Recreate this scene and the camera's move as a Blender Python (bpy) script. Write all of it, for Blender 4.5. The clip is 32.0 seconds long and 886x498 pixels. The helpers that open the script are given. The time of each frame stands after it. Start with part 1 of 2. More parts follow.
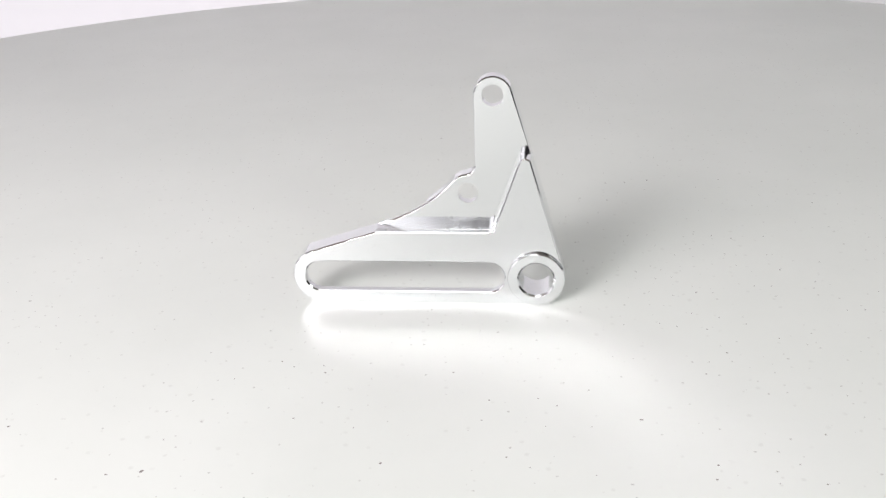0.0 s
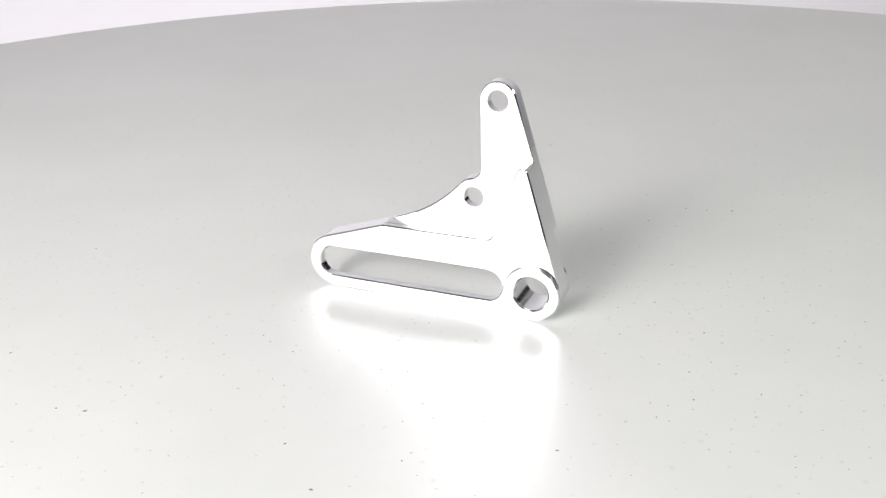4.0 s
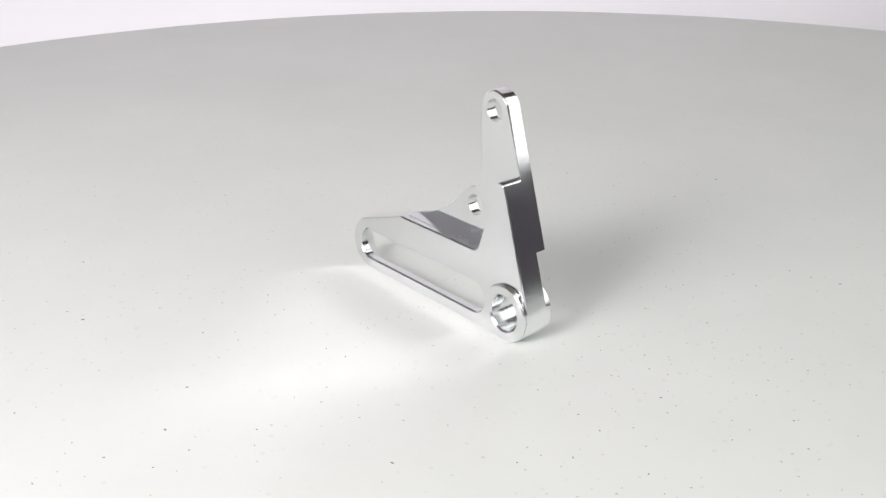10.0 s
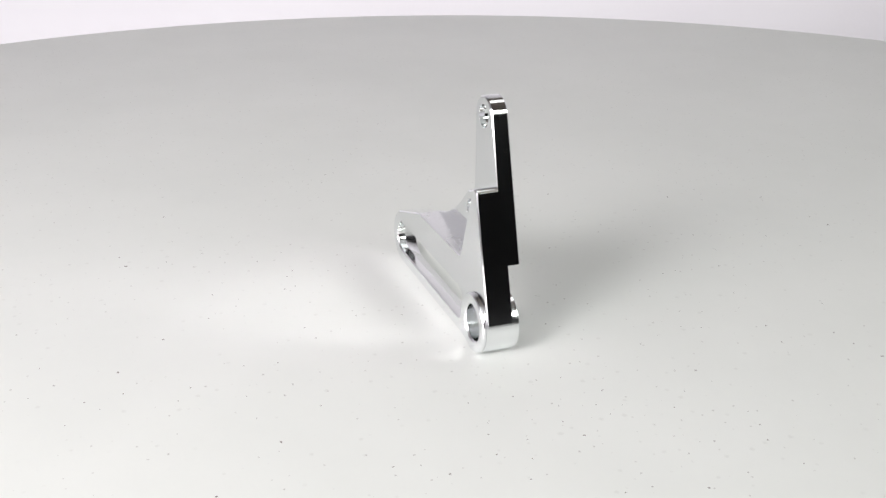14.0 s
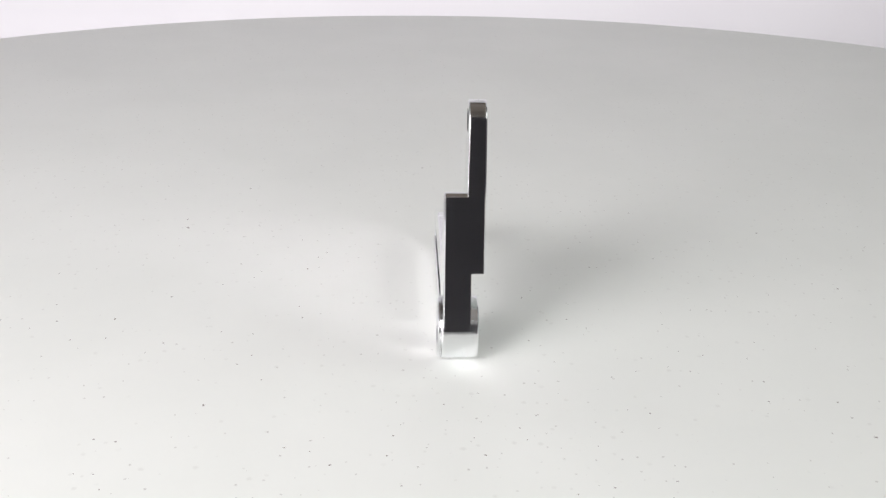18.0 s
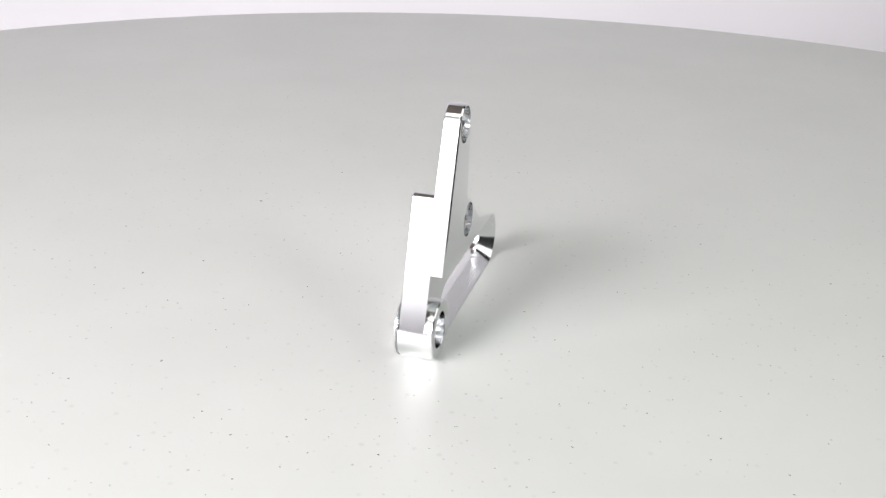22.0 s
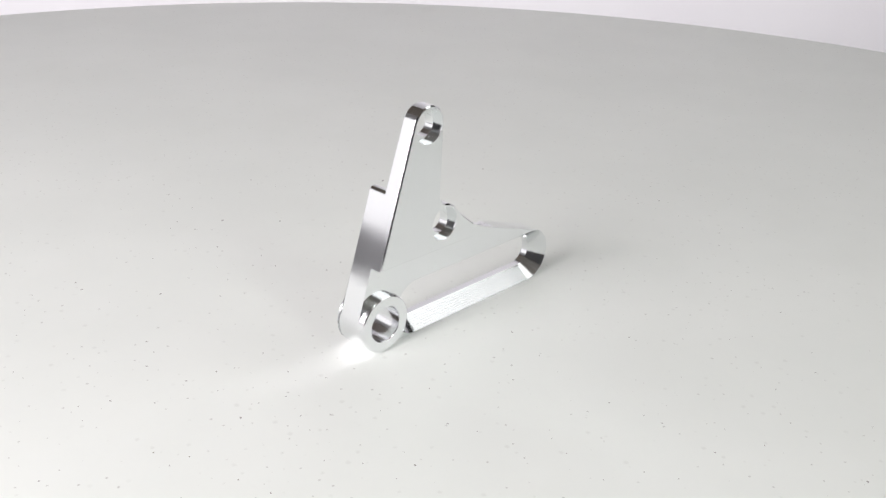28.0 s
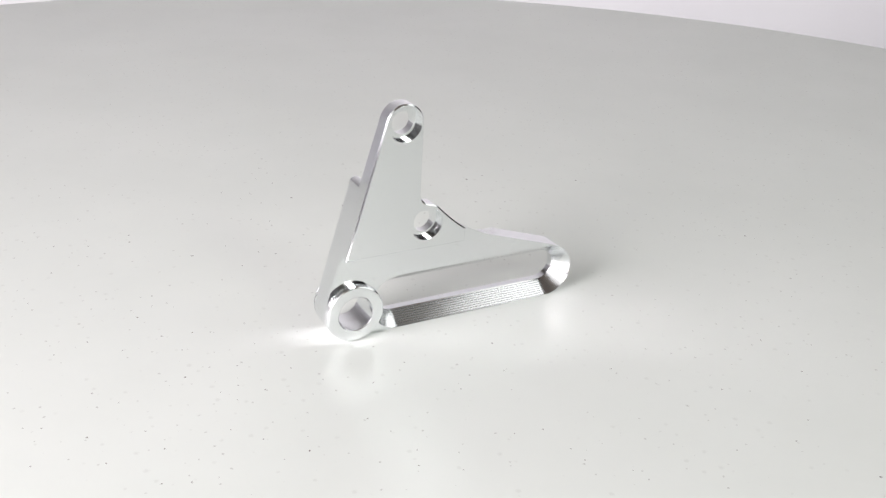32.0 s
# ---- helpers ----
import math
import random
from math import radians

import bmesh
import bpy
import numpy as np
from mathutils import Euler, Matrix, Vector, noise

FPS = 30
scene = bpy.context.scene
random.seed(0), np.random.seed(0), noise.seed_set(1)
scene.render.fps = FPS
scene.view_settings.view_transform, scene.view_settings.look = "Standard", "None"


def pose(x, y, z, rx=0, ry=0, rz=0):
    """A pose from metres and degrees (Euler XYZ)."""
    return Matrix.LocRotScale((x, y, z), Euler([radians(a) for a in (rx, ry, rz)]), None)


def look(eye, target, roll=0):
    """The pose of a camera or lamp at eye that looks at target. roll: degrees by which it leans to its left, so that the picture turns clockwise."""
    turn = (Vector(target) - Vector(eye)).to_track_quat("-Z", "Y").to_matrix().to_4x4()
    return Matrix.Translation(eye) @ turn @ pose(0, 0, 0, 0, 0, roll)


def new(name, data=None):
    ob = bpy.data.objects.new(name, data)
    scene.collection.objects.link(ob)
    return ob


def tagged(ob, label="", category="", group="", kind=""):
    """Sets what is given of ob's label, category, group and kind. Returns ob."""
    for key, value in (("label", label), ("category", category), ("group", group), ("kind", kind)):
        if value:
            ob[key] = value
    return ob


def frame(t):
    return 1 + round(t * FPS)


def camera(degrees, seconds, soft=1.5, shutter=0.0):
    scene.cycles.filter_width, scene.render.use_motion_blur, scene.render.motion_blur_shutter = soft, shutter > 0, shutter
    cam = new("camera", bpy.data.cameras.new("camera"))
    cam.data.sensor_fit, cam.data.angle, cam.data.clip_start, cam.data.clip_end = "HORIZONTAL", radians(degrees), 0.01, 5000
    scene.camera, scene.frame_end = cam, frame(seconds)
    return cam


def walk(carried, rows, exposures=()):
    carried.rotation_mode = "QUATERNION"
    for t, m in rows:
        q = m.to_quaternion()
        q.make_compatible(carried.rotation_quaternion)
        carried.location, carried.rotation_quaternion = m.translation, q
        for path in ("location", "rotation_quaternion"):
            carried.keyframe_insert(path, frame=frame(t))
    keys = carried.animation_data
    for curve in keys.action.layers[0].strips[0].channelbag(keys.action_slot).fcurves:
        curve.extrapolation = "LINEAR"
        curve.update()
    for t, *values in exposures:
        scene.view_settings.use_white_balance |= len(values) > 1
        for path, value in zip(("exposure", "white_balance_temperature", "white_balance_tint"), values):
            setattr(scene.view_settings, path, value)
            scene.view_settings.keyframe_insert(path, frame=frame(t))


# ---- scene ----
# The camera stands still; the round top turns under it and carries the bracket.
EYE = Vector((0.0, -0.3684, 0.20369))
AIM = Vector((0.008264, 0.899854, -0.436112))
cam = camera(46.90, 32.0, soft=1.5)
walk(cam, [(0.0, look(EYE, EYE + AIM, 0.370)), (32.0, look(EYE, EYE + AIM, 0.370))])

# ---------------------------------------------------------------- light
world = bpy.data.worlds.new("room_air")
world.use_nodes = True
world.node_tree.nodes["Background"].inputs["Color"].default_value = (0.9, 0.92, 1.0, 1)
world.node_tree.nodes["Background"].inputs["Strength"].default_value = 0.012
scene.world = world
scene.view_settings.exposure = 1.76
scene.cycles.blur_glossy = 0.0


# Bare area lights out of view, without lamp bodies.
def unseen_lamp(name, place, target, width, height, watts, colour):
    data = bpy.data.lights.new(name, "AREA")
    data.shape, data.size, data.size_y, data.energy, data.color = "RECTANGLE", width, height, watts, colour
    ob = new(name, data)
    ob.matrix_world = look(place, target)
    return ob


# Unseen key and fill, placed by the two shadows and the metal's highlights.
unseen_lamp("key_lamp", (-0.58, -0.75, 0.59), (0, 0, 0.04), 0.33, 0.33, 1.85, (1.0, 0.985, 0.985))
unseen_lamp("fill_lamp", (0.54, -0.57, 0.55), (0, 0, 0.05), 0.20, 0.20, 0.45, (0.97, 1.0, 0.96))
# Added unseen light overhead that brightens the near table.
unseen_lamp("overhead_fill_lamp", (-0.20, -0.42, 0.95), (-0.1, -0.2, 0), 0.40, 0.30, 0.26, (1.0, 0.99, 0.99))
# Another added light, high and unseen, lifting the table's far right side.
unseen_lamp("back_fill_lamp", (0.60, 0.45, 1.45), (0.42, 0.80, 0), 0.50, 0.40, 0.42, (0.99, 1.0, 0.985))
# Added pinkish glow out of view for the near left of the table.
unseen_lamp("left_fill_panel", (-0.66, -0.63, 0.345), (-0.27, -0.32, 0), 0.55, 0.36, 2.25, (1.0, 0.90, 0.96))
# Unseen glowing panel where the metal's side face reflects white.
unseen_lamp("front_panel", (-0.69, -0.90, 0.445), (0, 0, 0.06), 0.94, 0.62, 0.64, (1.0, 0.965, 0.99))
# Weak added glow in place of a pale lit wall below front_panel.
unseen_lamp("front_low_fill", (-0.76, -0.92, 0.07), (0, 0, 0.06), 1.30, 0.13, 0.014, (0.98, 0.97, 1.0))
# Further unseen panels, set from the bright parts of the metal's reflections.
unseen_lamp("west_panel", (-1.15, -0.52, 0.39), (0, 0, 0.06), 1.30, 0.59, 0.70, (1.0, 0.97, 0.99))
unseen_lamp("upper_front_panel", (-0.28, -0.68, 0.655), (0, 0, 0.06), 0.75, 0.34, 0.20, (1.0, 0.985, 0.985))
unseen_lamp("east_panel", (1.15, -0.12, 0.76), (0, -0.12, 0.42), 0.34, 1.14, 0.53, (0.99, 1.0, 0.985))
unseen_lamp("east_far_panel", (1.15, 0.26, 0.69), (0, 0.26, 0.38), 0.42, 1.27, 0.73, (0.99, 1.0, 0.985))
# Added out of view under the table to brighten the backdrop's lower part.
unseen_lamp("backdrop_fill_lamp", (-0.3, 0.30, -0.50), (-0.3, 1.05, 0.20), 2.0, 0.12, 2.3, (0.985, 0.965, 1.0))
# Added behind the view so the metal reflects a lighter west wall.
unseen_lamp("west_fill_lamp", (-1.72, 0.85, -0.50), (-2.0, 0.85, 0.10), 0.70, 0.25, 0.58, (0.965, 0.985, 1.0))

# ---------------------------------------------------------------- materials


def material(name, colour, rough=0.5, metal=0.0):
    mat = bpy.data.materials.new(name)
    mat.use_nodes = True
    shader = mat.node_tree.nodes["Principled BSDF"]
    shader.inputs["Base Color"].default_value = (*colour, 1)
    shader.inputs["Roughness"].default_value = rough
    shader.inputs["Metallic"].default_value = metal
    return mat, mat.node_tree, shader


def node(tree, kind, **values):
    made = tree.nodes.new(kind)
    for key, value in values.items():
        made.inputs[key.replace("_", " ")].default_value = value
    return made


def ramp(tree, source, stops):
    made = tree.nodes.new("ShaderNodeValToRGB")
    while len(made.color_ramp.elements) < len(stops):
        made.color_ramp.elements.new(0.5)
    for element, (place, colour) in zip(made.color_ramp.elements, stops):
        element.position, element.color = place, (*colour, 1)
    tree.links.new(source, made.inputs["Fac"])
    return made.outputs["Color"]


def aluminium(name, rough, spread, edge, grain):
    """Machined aluminium: even gloss with faint tool grain and softly broken edges."""
    mat, tree, shader = material(name, (0.85, 0.865, 0.875), rough, 1.0)
    co = tree.nodes.new("ShaderNodeTexCoord")
    stretch = tree.nodes.new("ShaderNodeMapping")
    stretch.inputs["Scale"].default_value = (1.0, 1.0, 9.0)
    fine = node(tree, "ShaderNodeTexNoise", Scale=420.0, Detail=3.0)
    broad = node(tree, "ShaderNodeTexNoise", Scale=38.0, Detail=4.0)
    tree.links.new(co.outputs["Object"], stretch.inputs["Vector"])
    tree.links.new(stretch.outputs["Vector"], fine.inputs["Vector"])
    tree.links.new(co.outputs["Object"], broad.inputs["Vector"])
    tone = ramp(tree, broad.outputs["Fac"], [(0.3, (rough - spread,) * 3), (0.7, (rough + spread,) * 3)])
    tree.links.new(tone, shader.inputs["Roughness"])
    bevel = tree.nodes.new("ShaderNodeBevel")
    bevel.samples = 6
    bevel.inputs["Radius"].default_value = edge
    bump = node(tree, "ShaderNodeBump", Strength=grain, Distance=0.00006)
    tree.links.new(fine.outputs["Fac"], bump.inputs["Height"])
    tree.links.new(bevel.outputs["Normal"], bump.inputs["Normal"])
    tree.links.new(bump.outputs["Normal"], shader.inputs["Normal"])
    return mat


MILLED = aluminium("milled_aluminium", 0.088, 0.025, 0.00012, 0.05)
ROUGH_MILLED = aluminium("rough_milled_aluminium", 0.26, 0.12, 0.0002, 0.60)
TURNED = aluminium("turned_aluminium", 0.15, 0.03, 0.0001, 0.05)
FLARED = aluminium("stepped_aluminium", 0.15, 0.02, 0.00002, 0.05)


def table_plastic():
    """White moulded plastic: soft clouding, faint rubbed smudges and fine dark points of uneven size."""
    mat, tree, shader = material("white_plastic", (0.78, 0.78, 0.76), 0.38)
    co = tree.nodes.new("ShaderNodeTexCoord")
    cloud = node(tree, "ShaderNodeTexNoise", Scale=7.0, Detail=5.0, Roughness=0.6)
    tree.links.new(co.outputs["Object"], cloud.inputs["Vector"])
    last = ramp(tree, cloud.outputs["Fac"], [(0.35, (0.664, 0.692, 0.661)), (0.65, (0.704, 0.730, 0.700))])
    patch = node(tree, "ShaderNodeTexNoise", Scale=14.0, Detail=3.0)
    tree.links.new(co.outputs["Object"], patch.inputs["Vector"])
    crowd_patch = ramp(tree, patch.outputs["Fac"], [(0.35, (0, 0, 0)), (0.65, (0.35, 0.35, 0.35))])
    wobble = node(tree, "ShaderNodeTexNoise", Scale=900.0, Detail=2.0)
    tree.links.new(co.outputs["Object"], wobble.inputs["Vector"])
    shift = tree.nodes.new("ShaderNodeVectorMath")
    shift.operation = "MULTIPLY_ADD"
    tree.links.new(wobble.outputs["Color"], shift.inputs[0])
    shift.inputs[1].default_value = (0.0012, 0.0012, 0.0)
    tree.links.new(co.outputs["Object"], shift.inputs[2])

    def layer(below, cells, wide, least, rare, strength, colour):
        """Spots in some of the cells, each with its own size and strength."""
        dots = node(tree, "ShaderNodeTexVoronoi", Scale=cells)
        dots.voronoi_dimensions = "2D"
        tree.links.new(shift.outputs["Vector"], dots.inputs["Vector"])
        pick = tree.nodes.new("ShaderNodeSeparateColor")
        tree.links.new(dots.outputs["Color"], pick.inputs["Color"])
        size = tree.nodes.new("ShaderNodeMath")
        size.operation = "MULTIPLY_ADD"
        tree.links.new(pick.outputs["Green"], size.inputs[0])
        size.inputs[1].default_value, size.inputs[2].default_value = 1.0, least
        near = tree.nodes.new("ShaderNodeMath")
        near.operation = "DIVIDE"
        tree.links.new(dots.outputs["Distance"], near.inputs[0])
        tree.links.new(size.outputs[0], near.inputs[1])
        point = ramp(tree, near.outputs[0], [(wide * 0.35, (1, 1, 1)), (wide, (0, 0, 0))])
        crowd = tree.nodes.new("ShaderNodeMath")
        crowd.operation = "ADD"
        tree.links.new(pick.outputs["Red"], crowd.inputs[0])
        tree.links.new(crowd_patch, crowd.inputs[1])
        some = ramp(tree, crowd.outputs[0], [(rare, (0, 0, 0)), (rare + 0.12, (strength * 0.45,) * 3), (1.0, (strength,) * 3)])
        both = tree.nodes.new("ShaderNodeMath")
        both.operation = "MULTIPLY"
        tree.links.new(point, both.inputs[0])
        tree.links.new(some, both.inputs[1])
        mix = tree.nodes.new("ShaderNodeMix")
        mix.data_type = "RGBA"
        tree.links.new(both.outputs[0], mix.inputs["Factor"])
        tree.links.new(below, mix.inputs["A"])
        mix.inputs["B"].default_value = (*colour, 1)
        return mix.outputs["Result"]

    last = layer(last, 120.0, 0.115, 0.30, 0.72, 0.24, (0.42, 0.43, 0.40))
    last = layer(last, 145.0, 0.060, 0.40, 0.78, 0.62, (0.27, 0.26, 0.245))
    tree.links.new(last, shader.inputs["Base Color"])
    pebble = node(tree, "ShaderNodeTexNoise", Scale=600.0, Detail=2.0)
    tree.links.new(co.outputs["Object"], pebble.inputs["Vector"])
    bump = node(tree, "ShaderNodeBump", Strength=0.12, Distance=0.0002)
    tree.links.new(pebble.outputs["Fac"], bump.inputs["Height"])
    tree.links.new(bump.outputs["Normal"], shader.inputs["Normal"])
    return mat


def plaster(name, low, high, rough=0.8):
    mat, tree, shader = material(name, high, rough)
    co = tree.nodes.new("ShaderNodeTexCoord")
    cloud = node(tree, "ShaderNodeTexNoise", Scale=2.5, Detail=6.0)
    tree.links.new(co.outputs["Object"], cloud.inputs["Vector"])
    tree.links.new(ramp(tree, cloud.outputs["Fac"], [(0.3, low), (0.7, high)]), shader.inputs["Base Color"])
    grain = node(tree, "ShaderNodeTexNoise", Scale=180.0, Detail=3.0)
    tree.links.new(co.outputs["Object"], grain.inputs["Vector"])
    bump = node(tree, "ShaderNodeBump", Strength=0.15, Distance=0.001)
    tree.links.new(grain.outputs["Fac"], bump.inputs["Height"])
    tree.links.new(bump.outputs["Normal"], shader.inputs["Normal"])
    return mat


PLASTIC = table_plastic()
GRIT = material("dark_grit", (0.19, 0.175, 0.165), 0.8)[0]
WHITE_WALL = plaster("white_paint", (0.78, 0.76, 0.79), (0.82, 0.81, 0.83))
# Dark tone chosen to dim what the metal reflects from behind the camera.
DARK_WALL = plaster("dim_reflection_grey", (0.15, 0.145, 0.16), (0.19, 0.185, 0.20))
PALE_CEILING = plaster("pale_paint", (0.34, 0.29, 0.25), (0.42, 0.36, 0.31))
# Near-black in place of a dark room's shade, for the metal to reflect.
BLACK_WALL = plaster("dark_room_black", (0.010, 0.009, 0.010), (0.016, 0.015, 0.016))
ADDED_WALL = plaster("added_wall_grey", (0.07, 0.066, 0.075), (0.10, 0.095, 0.105))
FLOOR_GREY = plaster("grey_floor", (0.10, 0.10, 0.10), (0.16, 0.16, 0.155), 0.6)
STEEL = material("powder_coated_steel", (0.22, 0.22, 0.23), 0.45)[0]

# ---------------------------------------------------------------- the room


def box_mesh(name, x0, x1, y0, y1, z0, z1):
    bm = bmesh.new()
    bmesh.ops.create_cube(bm, size=1.0)
    for v in bm.verts:
        v.co = Vector((x0 if v.co.x < 0 else x1, y0 if v.co.y < 0 else y1, z0 if v.co.z < 0 else z1))
    mesh = bpy.data.meshes.new(name)
    bm.to_mesh(mesh)
    bm.free()
    return mesh


def structure(name, mat, label, category, *box):
    ob = new(name, box_mesh(name, *box))
    ob.data.materials.append(mat)
    return tagged(ob, label, category, kind="structure")


FLOOR_Z, CEILING_Z = -0.76, 1.80
structure("floor", FLOOR_GREY, "plain grey floor of the studio room", "floor", -2.1, 2.1, -2.6, 1.9, FLOOR_Z - 0.1, FLOOR_Z)
structure("ceiling", PALE_CEILING, "warm brown painted ceiling of the studio room", "ceiling", -2.1, 2.1, -2.6, 1.9, CEILING_Z, CEILING_Z + 0.1)


def stepped_sheet(name, outline, y0, y1):
    """A standing sheet from its outline in x and z."""
    bm = bmesh.new()
    front, back = [[bm.verts.new((x, y, z)) for x, z in outline] for y in (y0, y1)]
    count = len(outline)
    for i in range(count):
        k = (i + 1) % count
        bm.faces.new((front[i], front[k], back[k], back[i]))
    bm.faces.new(front[::-1])
    bm.faces.new(back)
    bmesh.ops.recalc_face_normals(bm, faces=bm.faces)
    mesh = bpy.data.meshes.new(name)
    bm.to_mesh(mesh)
    bm.free()
    mesh.materials.append(WHITE_WALL)
    return mesh


BACKDROP = [(-1.95, FLOOR_Z), (1.30, FLOOR_Z), (1.30, 0.70), (0.80, 0.70), (0.80, 1.30), (-1.95, 1.30)]
tagged(new("backdrop", stepped_sheet("backdrop", BACKDROP, 1.05, 1.07)), "plain white backdrop behind the round table", "backdrop", kind="structure")
# Walls around are unseen; their tones follow the metal's reflections.
structure("wall_north", BLACK_WALL, "unseen wall behind the backdrop, blackened for the dark room", "wall", -2.0, 2.0, 1.8, 1.9, FLOOR_Z, CEILING_Z)
structure("wall_west", WHITE_WALL, "white painted side wall", "wall", -2.1, -2.0, -2.6, 1.9, FLOOR_Z, CEILING_Z)
structure("wall_east", BLACK_WALL, "unseen side wall, blackened for the dark room", "wall", 2.0, 2.1, -2.6, 1.9, FLOOR_Z, CEILING_Z)
# Added low wall, unseen, so the metal's side face reflects dark grey.
structure("added_wall_east_low", ADDED_WALL, "low dark grey wall added out of view for reflections", "wall", 1.24, 1.32, -0.45, 0.60, FLOOR_Z, 0.21)
# Unseen south side, split in tone so the turning metal reflects dark, then bright.
structure("wall_south_west", WHITE_WALL, "unseen wall behind the camera, white for a brighter reflection", "wall", -2.0, -0.36, -2.6, -2.5, FLOOR_Z, CEILING_Z)
structure("wall_south_east", DARK_WALL, "unseen wall behind the camera, darkened for a dim reflection", "wall", -0.36, 2.0, -2.6, -2.5, FLOOR_Z, CEILING_Z)

# ---------------------------------------------------------------- the turning round top


def part(name, bm, mat, parent, label="", flat=2.0e-5, crease=28):
    mesh = bpy.data.meshes.new(name)
    bm.to_mesh(mesh)
    bm.free()
    for poly in mesh.polygons:
        poly.use_smooth = True
    mesh.set_sharp_from_angle(angle=radians(crease))
    # wide flat faces keep their own plane beside rounded ones
    sharp = {key for poly in mesh.polygons if poly.area > flat for key in poly.edge_keys}
    for edge in mesh.edges:
        if edge.key in sharp:
            edge.use_edge_sharp = True
    mesh.materials.append(mat)
    ob = new(name, mesh)
    ob.parent = parent
    return tagged(ob, label)


def lathe(profile, steps):
    """A solid of revolution about z from (radius, height) pairs, closed where the radius is zero."""
    bm = bmesh.new()
    rings = []
    for rad, z in profile:
        if rad == 0:
            rings.append([bm.verts.new((0, 0, z))])
        else:
            rings.append([bm.verts.new((rad * math.cos(2 * math.pi * i / steps), rad * math.sin(2 * math.pi * i / steps), z)) for i in range(steps)])
    for a, b in zip(rings, rings[1:]):
        for i in range(steps):
            j = (i + 1) % steps
            quad = [a[i % len(a)], a[j % len(a)], b[j % len(b)], b[i % len(b)]]
            quad = list(dict.fromkeys(quad))
            if len(quad) > 2:
                bm.faces.new(quad)
    bmesh.ops.recalc_face_normals(bm, faces=bm.faces)
    return bm


def around(cx, cz, rad, start, stop, steps):
    return [(cx + rad * math.cos(radians(start + (stop - start) * i / steps)), cz + rad * math.sin(radians(start + (stop - start) * i / steps))) for i in range(steps + 1)]


TABLE_R = 0.6486
table = tagged(new("round_table_top"), "round white plastic table top speckled with dark grit, turning", "table")
rim = around(TABLE_R - 0.007, -0.007, 0.007, 90, 0, 6) + around(TABLE_R - 0.010, -0.030, 0.010, 0, -90, 6)
part("tabletop", lathe([(0, 0.0)] + rim + [(0, -0.040)], 192), PLASTIC, table, flat=0.1)

CENTRE = (0.0057, 0.0381)
LARGE_SPECKS = [(4, 214), (-173, 16), (-104, -108), (-93, -107), (-17, -107), (88, -114), (1, -127)]
MIDDLE_SPECKS = [(-40, -51), (69, -88), (23, -106), (-146, -79), (118, -125), (1, -149), (86, -121), (105, -29), (108, 2), (90, 130), (112, 132), (74, 110), (-62, 167), (35, 32), (139, -4), (-30, 74)]
SMALL_SPECKS = [(-8, 214), (108, -47), (90, 62), (-93, 112), (-67, 204), (-41, 212), (-4, -33), (7, -54), (-3, -55), (-48, -80), (126, -100), (186, 93), (149, 129), (-73, -53), (-90, -90), (130, -38), (16, -85), (36, -73), (148, 20), (-254, 82), (-52, -46), (17, -141), (102, -16), (136, 54), (133, 6), (128, 58), (-45, -157), (97, -61), (57, 111), (16, 111), (87, 106), (98, 0), (5, 129), (73, 15), (-2, 37), (-113, 101), (53, 95), (-31, 168), (2, 176), (19, 51), (129, 38), (-56, 105), (-32, 133)]
FINE_SPECKS = [(-39, -71), (-33, -74), (-27, -87), (-41, -46), (-57, -42), (19, -73), (37, -90), (42, -78), (54, -69), (52, -91), (30, -112), (-14, -152), (17, -128), (24, -137), (29, -149), (6, -158), (-2, -171), (50, -117), (-48, -142), (3, -16), (-1, -5), (65, 56), (94, 16), (101, 17), (140, 5), (143, -35), (181, -3), (167, 26), (164, 5), (159, 8), (100, -53), (88, -23), (131, 26), (147, 36), (151, 55), (62, 66), (87, 23), (98, 24), (113, -115), (105, -118), (141, -72), (141, -78), (139, -43), (170, -18), (163, -18), (94, -26), (112, -20), (77, -7)]
FAINT_SPECKS = [(99, 62), (52, 38), (60, 79), (27, 57), (64, 86), (17, 91), (16, 104), (41, 129), (45, 119), (6, 123), (20, 132), (5, 143), (-14, 145), (-68, 134), (-54, 140), (-98, 88), (-174, 21), (74, -23), (121, -26), (104, -124), (71, 6), (89, 4), (74, 34), (6, 55), (87, 55), (100, 49), (120, 60), (107, 39), (69, 145), (100, 130), (91, 145), (27, 88), (49, 87)]


def specks():
    """Grit stuck to the top: low uneven crumbs."""
    rng = random.Random(5)
    bm = bmesh.new()
    for places, size in ((LARGE_SPECKS, 0.00050), (MIDDLE_SPECKS, 0.00042), (SMALL_SPECKS, 0.00034), (FINE_SPECKS, 0.00030), (FAINT_SPECKS, 0.00028)):
        for x, y in places:
            rad, wide = size * rng.uniform(0.85, 1.2), rng.uniform(1.0, 1.7)
            turn = rng.uniform(0, math.pi)
            px, py = x / 1000 - CENTRE[0], y / 1000 - CENTRE[1]
            ring = []
            for i in range(7):
                a = 2 * math.pi * i / 7
                r = rad * rng.uniform(0.75, 1.2)
                u, v = r * wide * math.cos(a), r * math.sin(a)
                ring.append(bm.verts.new((px + u * math.cos(turn) - v * math.sin(turn), py + u * math.sin(turn) + v * math.cos(turn), -0.00002)))
            tip = bm.verts.new((px, py, rad * 0.25))
            for i in range(7):
                bm.faces.new((ring[i], ring[(i + 1) % 7], tip))
    return bm


tagged(part("specks", specks(), GRIT, table, "dark grit specks"), kind="stuff")

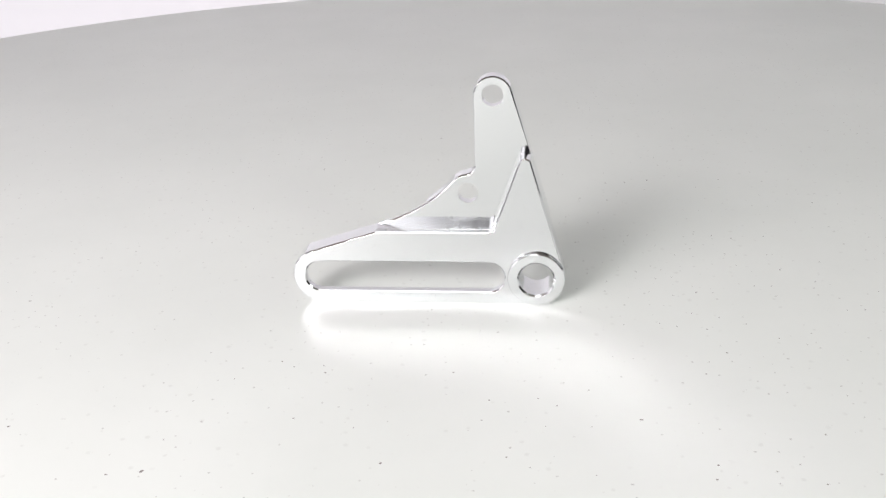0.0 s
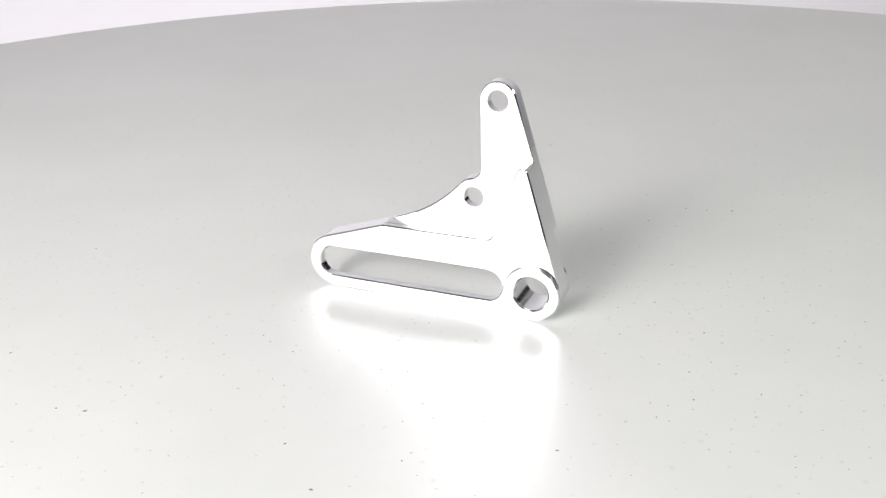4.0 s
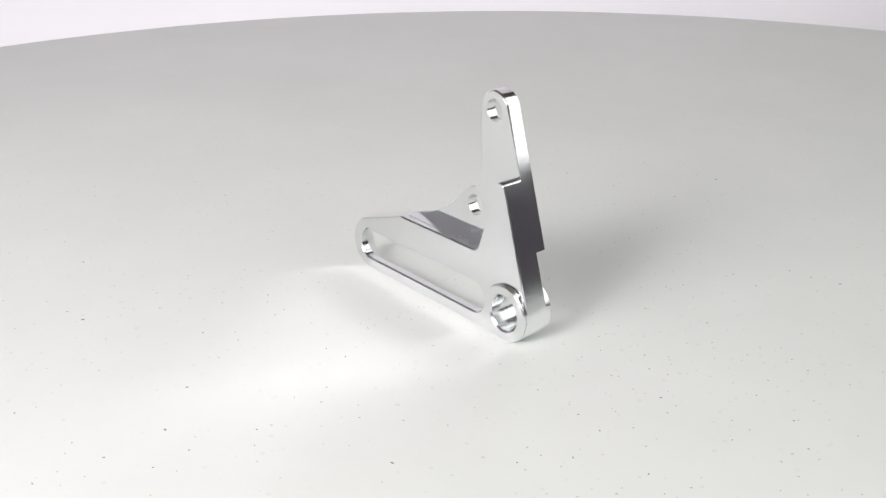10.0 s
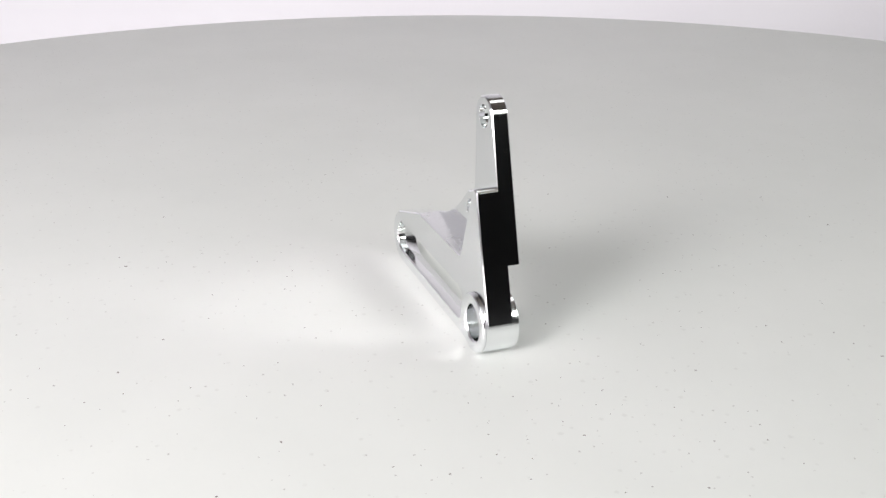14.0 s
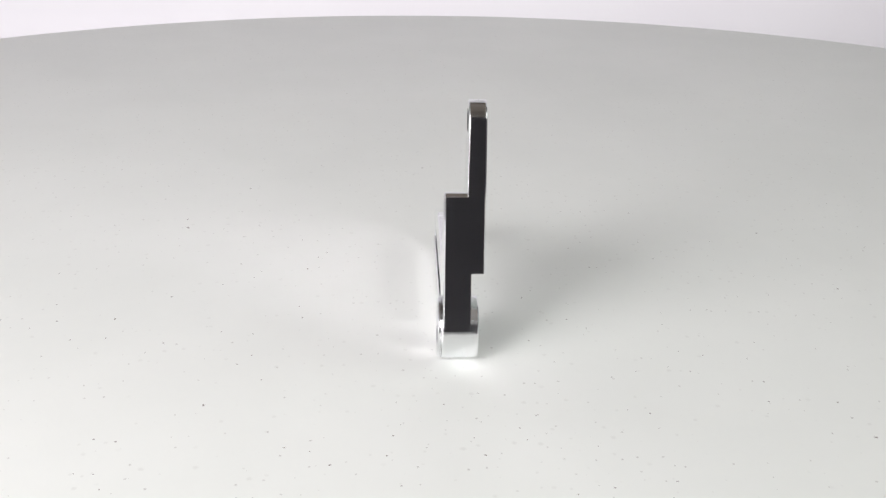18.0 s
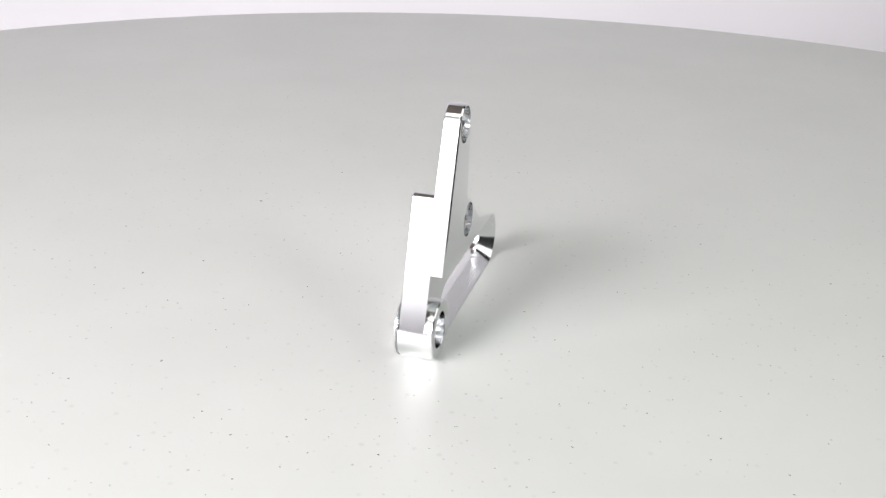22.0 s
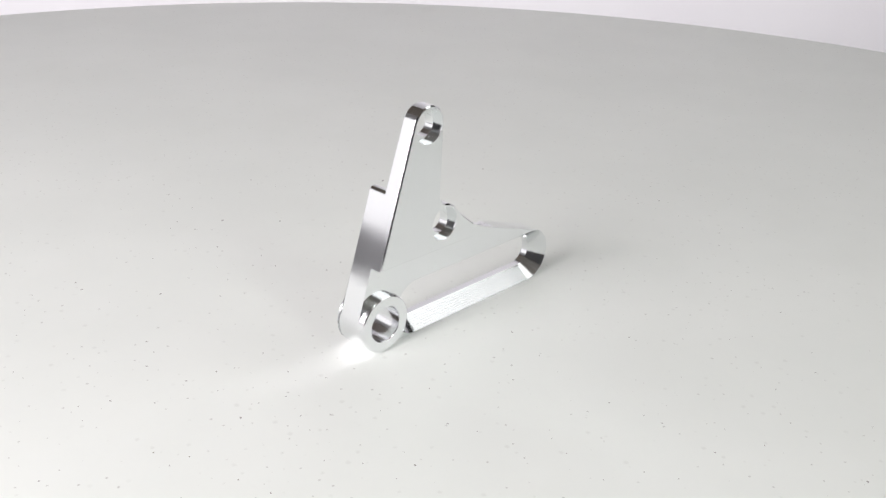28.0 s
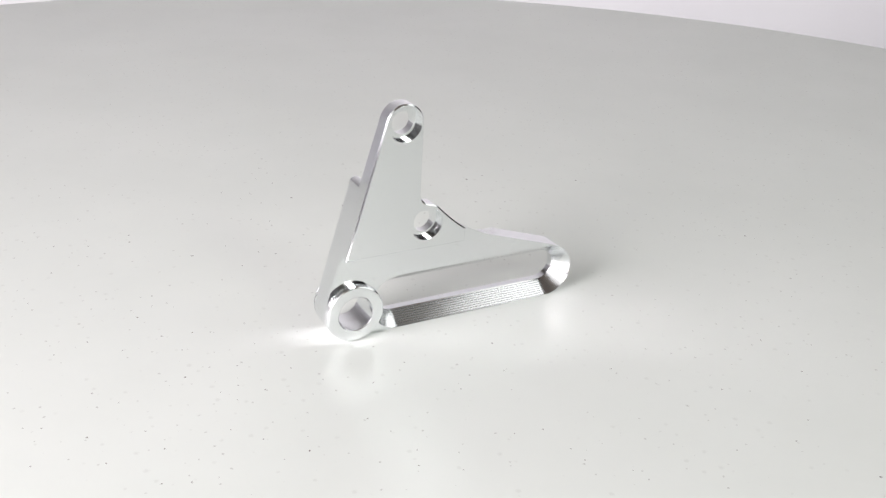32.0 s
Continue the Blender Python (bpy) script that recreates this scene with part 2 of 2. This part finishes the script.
stand = tagged(new("turntable_stand"), "grey steel pedestal under the round table top", "stand")
stand.location = (0, 0, FLOOR_Z)
part("column", lathe([(0, 0.02), (0.045, 0.02), (0.045, 0.700), (0.10, 0.708), (0.10, 0.714), (0, 0.714)], 48), STEEL, stand)
part("foot", lathe([(0, 0.0), (0.30, 0.0), (0.30, 0.012), (0.06, 0.030), (0, 0.030)], 64), STEEL, stand)

# ---------------------------------------------------------------- the machined bracket (millimetres until the end)
FRONT, RECESS, BACK_LOW, BACK_HIGH = 1.34, 9.69, 11.24, 16.13
RING_X, RING_Z, RING_R, BORE_R = 41.69, 11.61, 11.61, 7.0
RING_FRONT, RING_BACK = -0.39, 14.25
HOLE_1, HOLE_2, HOLE_R, COUNTER_R, COUNTER_Y = (24.82, 85.35), (14.31, 45.40), 4.25, 6.65, 13.6
SLOT_A, SLOT_B, SLOT_Z, SLOT_R = -46.65, 22.41, 11.70, 6.57
ARM_R, TOP_R, BUMP_R = 11.70, 7.50, 7.70
EDGE = (0.9613, 0.2755)
LEDGE_Z, STEP_Z = 31.55, 35.2


def prism(rings):
    """A closed solid from equal rings of points, capped at both ends."""
    bm = bmesh.new()
    loops = [[bm.verts.new(p) for p in ring] for ring in rings]
    count = len(loops[0])
    for a, b in zip(loops, loops[1:]):
        for i in range(count):
            j = (i + 1) % count
            bm.faces.new((a[i], a[j], b[j], b[i]))
    bm.faces.new(loops[0][::-1])
    bm.faces.new(loops[-1])
    bmesh.ops.recalc_face_normals(bm, faces=bm.faces)
    return bm


def extruded(outline, y0, y1):
    return prism([[(x, y, z) for x, z in outline] for y in (y0, y1)])


def curve(p, q, r, steps):
    out = []
    for i in range(steps + 1):
        t = i / steps
        out.append(tuple((1 - t) ** 2 * a + 2 * t * (1 - t) * b + t * t * c for a, b, c in zip(p, q, r)))
    return out


def silhouette():
    """The plate's outline in x and z, anticlockwise seen from the front."""
    lean = math.degrees(math.atan2(EDGE[1], EDGE[0]))
    out = around(RING_X, RING_Z, RING_R - 0.2, -90, lean - 4, 20)
    out.append((RING_X + RING_R * EDGE[0], RING_Z + RING_R * EDGE[1]))
    out += around(*HOLE_1, TOP_R, lean, 180, 40)
    fillet = 4.8
    fx = HOLE_1[0] - TOP_R - fillet
    fz = HOLE_2[1] + math.sqrt((fillet + BUMP_R) ** 2 - (fx - HOLE_2[0]) ** 2)
    meet = math.degrees(math.atan2(HOLE_2[1] - fz, HOLE_2[0] - fx))
    out += around(fx, fz, fillet, 0, meet, 12)
    out += around(*HOLE_2, BUMP_R, meet + 180, 135, 8)
    bump = out[-1]
    out += curve(bump, (-2.6, 38.6), (-17.3, 33.4), 24)[1:]
    out += around(SLOT_A, SLOT_Z, ARM_R, 107.5, 270, 40)
    return out


def ledge(rise):
    """The recess's outline: along the ledge, round the notch, up the rib and over its tip."""
    r_notch, r_tip = 3.1, 2.55
    left, d_left, d_edge = (-0.941, 0.338), -12.42, 55.05
    z0 = LEDGE_Z + rise
    nz = z0 + r_notch
    nx = (d_left + r_notch - left[1] * nz) / left[0]
    out = [(-75.0, z0)]
    out += around(nx, nz, r_notch, -90, -math.degrees(math.atan2(left[1], -left[0])), 12)
    det = left[0] * EDGE[1] - left[1] * EDGE[0]
    a, b = d_left - r_tip, d_edge - r_tip
    tx, tz = (a * EDGE[1] - left[1] * b) / det, (left[0] * b - EDGE[0] * a) / det
    out += around(tx, tz, r_tip, math.degrees(math.atan2(left[1], left[0])), 21, 20)
    x, z = out[-1]
    out += [(x + 6.0, z + 1.0), (75, z + 1.0), (75, 115), (-75, 115)]
    return out


def recess_cutter():
    """Flat floor; the ledge below it climbs gently towards the floor, with one fine cutter step."""
    rings = [(-1.0, 0.0), (FRONT, 0.0), (4.3, 0.03), (4.4, 0.15), (RECESS, 0.21)]
    return prism([[(x, y, z) for x, z in ledge(s)] for y, s in rings])


def stadium(rad, y, end=0.0):
    """The slot's outline; its round ends may have a radius of their own."""
    end = end or rad
    out = [(SLOT_A, SLOT_Z + rad)] + around(SLOT_A, SLOT_Z, end, 96, 264, 26) + [(SLOT_A, SLOT_Z - rad)]
    out += [(SLOT_B, SLOT_Z - rad)] + around(SLOT_B, SLOT_Z, end, -84, 84, 26) + [(SLOT_B, SLOT_Z + rad)]
    return [(x, y, z) for x, z in out]


def slot_cutter():
    """Straight at the front, then flared towards the back: fine tool steps along it, smooth round the ends."""
    rings = [(-1.5, SLOT_R), (4.9, SLOT_R)]
    steps, y, rad = 8, 4.9, SLOT_R
    for i in range(steps):
        rings += [(y + 0.56, rad + 0.470), (y + 0.61, rad + 0.590), (y + 0.77, rad + 0.592)]
        y, rad = y + 0.77, rad + 0.592
    rings += [(BACK_LOW, 11.45), (12.0, 12.1)]
    return prism([stadium(r, y, SLOT_R + max(0.0, y - 4.9) * 0.769) for y, r in rings])


def drum(x, z, profile, steps=72):
    """A round bar along y from (y, radius) pairs."""
    return prism([[(x + r * math.cos(2 * math.pi * i / steps), y, z + r * math.sin(2 * math.pi * i / steps)) for i in range(steps)] for y, r in profile])


def block(x0, x1, y0, y1, z0, z1):
    return extruded([(x0, z0), (x1, z0), (x1, z1), (x0, z1)], y0, y1)


def carve(bm, tools):
    """Joins ("+") or takes away ("-") the tools, one by one."""
    mesh = bpy.data.meshes.new("blank")
    bm.to_mesh(mesh)
    bm.free()
    for sign, cutter in tools:
        tool_mesh = bpy.data.meshes.new("tool")
        cutter.to_mesh(tool_mesh)
        cutter.free()
        work, tool = new("work", mesh), new("tool", tool_mesh)
        cut = work.modifiers.new("cut", "BOOLEAN")
        cut.operation, cut.solver, cut.object = "UNION" if sign == "+" else "DIFFERENCE", "EXACT", tool
        bpy.context.view_layer.update()
        done = bpy.data.meshes.new_from_object(work.evaluated_get(bpy.context.evaluated_depsgraph_get()))
        bpy.data.objects.remove(work)
        bpy.data.objects.remove(tool)
        bpy.data.meshes.remove(tool_mesh)
        bpy.data.meshes.remove(mesh)
        mesh = done
    out = bmesh.new()
    out.from_mesh(mesh)
    bpy.data.meshes.remove(mesh)
    return out


def in_metres(bm):
    for v in bm.verts:
        v.co *= 0.001
    return bm


bracket = tagged(new("machined_bracket"), "polished aluminium bracket with long slot and axle ring, standing upright", "bracket")
# shallow steps where the cutter ran round the ring on both sides of the plate
RING_PROFILE = [(RING_FRONT, RING_R - 0.60), (RING_FRONT + 0.40, RING_R - 0.20), (0.42, RING_R - 0.20), (0.48, RING_R - 0.10), (0.90, RING_R - 0.10), (0.96, RING_R)]
RING_PROFILE += [(12.1, RING_R), (12.16, RING_R - 0.10), (12.75, RING_R - 0.10), (12.81, RING_R - 0.20), (RING_BACK - 0.40, RING_R - 0.20), (RING_BACK, RING_R - 0.60)]
whole = carve(extruded(silhouette(), FRONT, BACK_HIGH), [
    ("-", block(-90, 90, BACK_LOW, 30, -20, STEP_Z)),
    ("-", block(-90, -2.8, BACK_LOW, 30, 20, 120)),
    ("-", recess_cutter()),
    ("-", slot_cutter()),
    ("-", drum(*HOLE_1, [(0, HOLE_R), (30, HOLE_R)])),
    ("-", drum(*HOLE_2, [(0, HOLE_R), (30, HOLE_R)])),
    ("-", drum(*HOLE_1, [(COUNTER_Y, COUNTER_R), (30, COUNTER_R)])),
    ("-", drum(*HOLE_2, [(COUNTER_Y, COUNTER_R), (30, COUNTER_R)])),
    ("+", drum(RING_X, RING_Z, RING_PROFILE, 96)),
    ("-", drum(RING_X, RING_Z, [(RING_FRONT - 0.3, BORE_R + 1.0), (RING_FRONT + 0.7, BORE_R), (RING_BACK - 0.25, BORE_R), (RING_BACK + 0.25, BORE_R + 0.5)], 96)),
])


def chamfer(bm, width):
    """Breaks the sharp outer edges with a narrow flat."""
    bm.normal_update()

    def outer(e):
        p = (e.verts[0].co + e.verts[1].co) / 2
        hole = min(math.hypot(p.x - h[0], p.z - h[1]) for h in (HOLE_1, HOLE_2)) < COUNTER_R + 0.2
        return len(e.link_faces) == 2 and e.is_convex and e.calc_face_angle() > radians(50) and not hole and (p.y < RECESS + 0.2 or (p.y > BACK_HIGH - 0.2 and p.z > STEP_Z - 0.5))

    sharp = [e for e in bm.edges if outer(e)]
    bmesh.ops.bevel(bm, geom=sharp, offset=width, segments=1, profile=0.5, affect="EDGES", clamp_overlap=False)


def divide(bm, chosen):
    """Splits the chosen faces off into a mesh of their own."""
    other = bm.copy()
    bm.faces.ensure_lookup_table()
    other.faces.ensure_lookup_table()
    marks = [chosen(f) for f in bm.faces]
    bmesh.ops.delete(bm, geom=[f for f, m in zip(bm.faces, marks) if m], context="FACES")
    bmesh.ops.delete(other, geom=[f for f, m in zip(other.faces, marks) if not m], context="FACES")
    return bm, other


def in_ring(face):
    p = face.calc_center_median()
    spans = [math.hypot(v.co.x - RING_X, v.co.z - RING_Z) for v in face.verts]
    turned = max(spans) < BORE_R + 1.0 or min(spans) > RING_R - 0.05
    return max(spans) < RING_R + 0.02 and (p.y < FRONT - 0.05 or p.y > BACK_LOW + 0.05 or turned)


def in_ledge(face):
    p, n = face.calc_center_median(), face.normal
    return n.z > 0.9 and n.y < -0.002 and FRONT < p.y < RECESS and abs(n.x) < 0.2 and LEDGE_Z - 1 < p.z < LEDGE_Z + 2


def in_flare(face):
    p, n = face.calc_center_median(), face.normal
    away = math.hypot(p.x - min(max(p.x, SLOT_A), SLOT_B), p.z - SLOT_Z)
    return 4.92 < p.y < BACK_LOW + 0.1 and SLOT_R - 0.1 < away < ARM_R - 0.1 and abs(n.y) < 0.97


def in_counterbore(face, hole):
    p = face.calc_center_median()
    reach = max(math.hypot(v.co.x - hole[0], v.co.z - hole[1]) for v in face.verts)
    return reach < COUNTER_R + 0.05 and p.y > COUNTER_Y - 0.01


chamfer(whole, 0.5)
whole.normal_update()
body, ring = divide(whole, in_ring)
body, shelf = divide(body, in_ledge)
body, bore_1 = divide(body, lambda f: in_counterbore(f, HOLE_1))
body, bore_2 = divide(body, lambda f: in_counterbore(f, HOLE_2))
body, flare = divide(body, in_flare)
part("body", in_metres(body), MILLED, bracket)
for bore in (bore_1, bore_2):
    part("counterbore", in_metres(bore), TURNED, bracket, "round counterbore of a bolt hole")
part("axle_ring", in_metres(ring), TURNED, bracket, "bright turned axle ring")
part("ledge", in_metres(shelf), ROUGH_MILLED, bracket, "dull milled ledge")
part("slot_flare", in_metres(flare), FLARED, bracket, "flared slot wall with fine tool lines", crease=9)

# ---------------------------------------------------------------- the turning
TILT = Vector((-0.04267, 0.02188, 0.999065))


def on_top(yaw):
    """The pose of a thing on the slightly tilted top, turned by yaw about the axis, before the top turns."""
    up = TILT.normalized()
    x = Vector((math.cos(radians(yaw)), math.sin(radians(yaw)), 0))
    x = (x - up * x.dot(up)).normalized()
    y = up.cross(x)
    return Matrix((x, y, up)).transposed().to_4x4()


TURNS = [
    (0, 0.00), (1, -4.36), (2, -8.75), (3, -13.19), (6, -26.41), (7, -30.89), (8, -35.47), (9, -40.12), (10, -44.80),
    (11, -49.64), (12, -54.52), (13, -59.37), (14, -64.13), (17, -77.83), (18, -82.43), (19, -86.94), (20, -91.40), (21, -95.95),
    (22, -100.50), (23, -104.97), (24, -109.32), (25, -113.75), (28, -127.73), (29, -132.36), (30, -136.94), (31, -141.50), (32, -145.98),
]


def motions():
    top, piece = on_top(0) @ Matrix.Translation((*CENTRE, 0)), on_top(-6)
    walk(table, [(t, Matrix.Rotation(radians(a), 4, "Z") @ top) for t, a in TURNS])
    walk(bracket, [(t, Matrix.Rotation(radians(a), 4, "Z") @ piece) for t, a in TURNS])


motions()
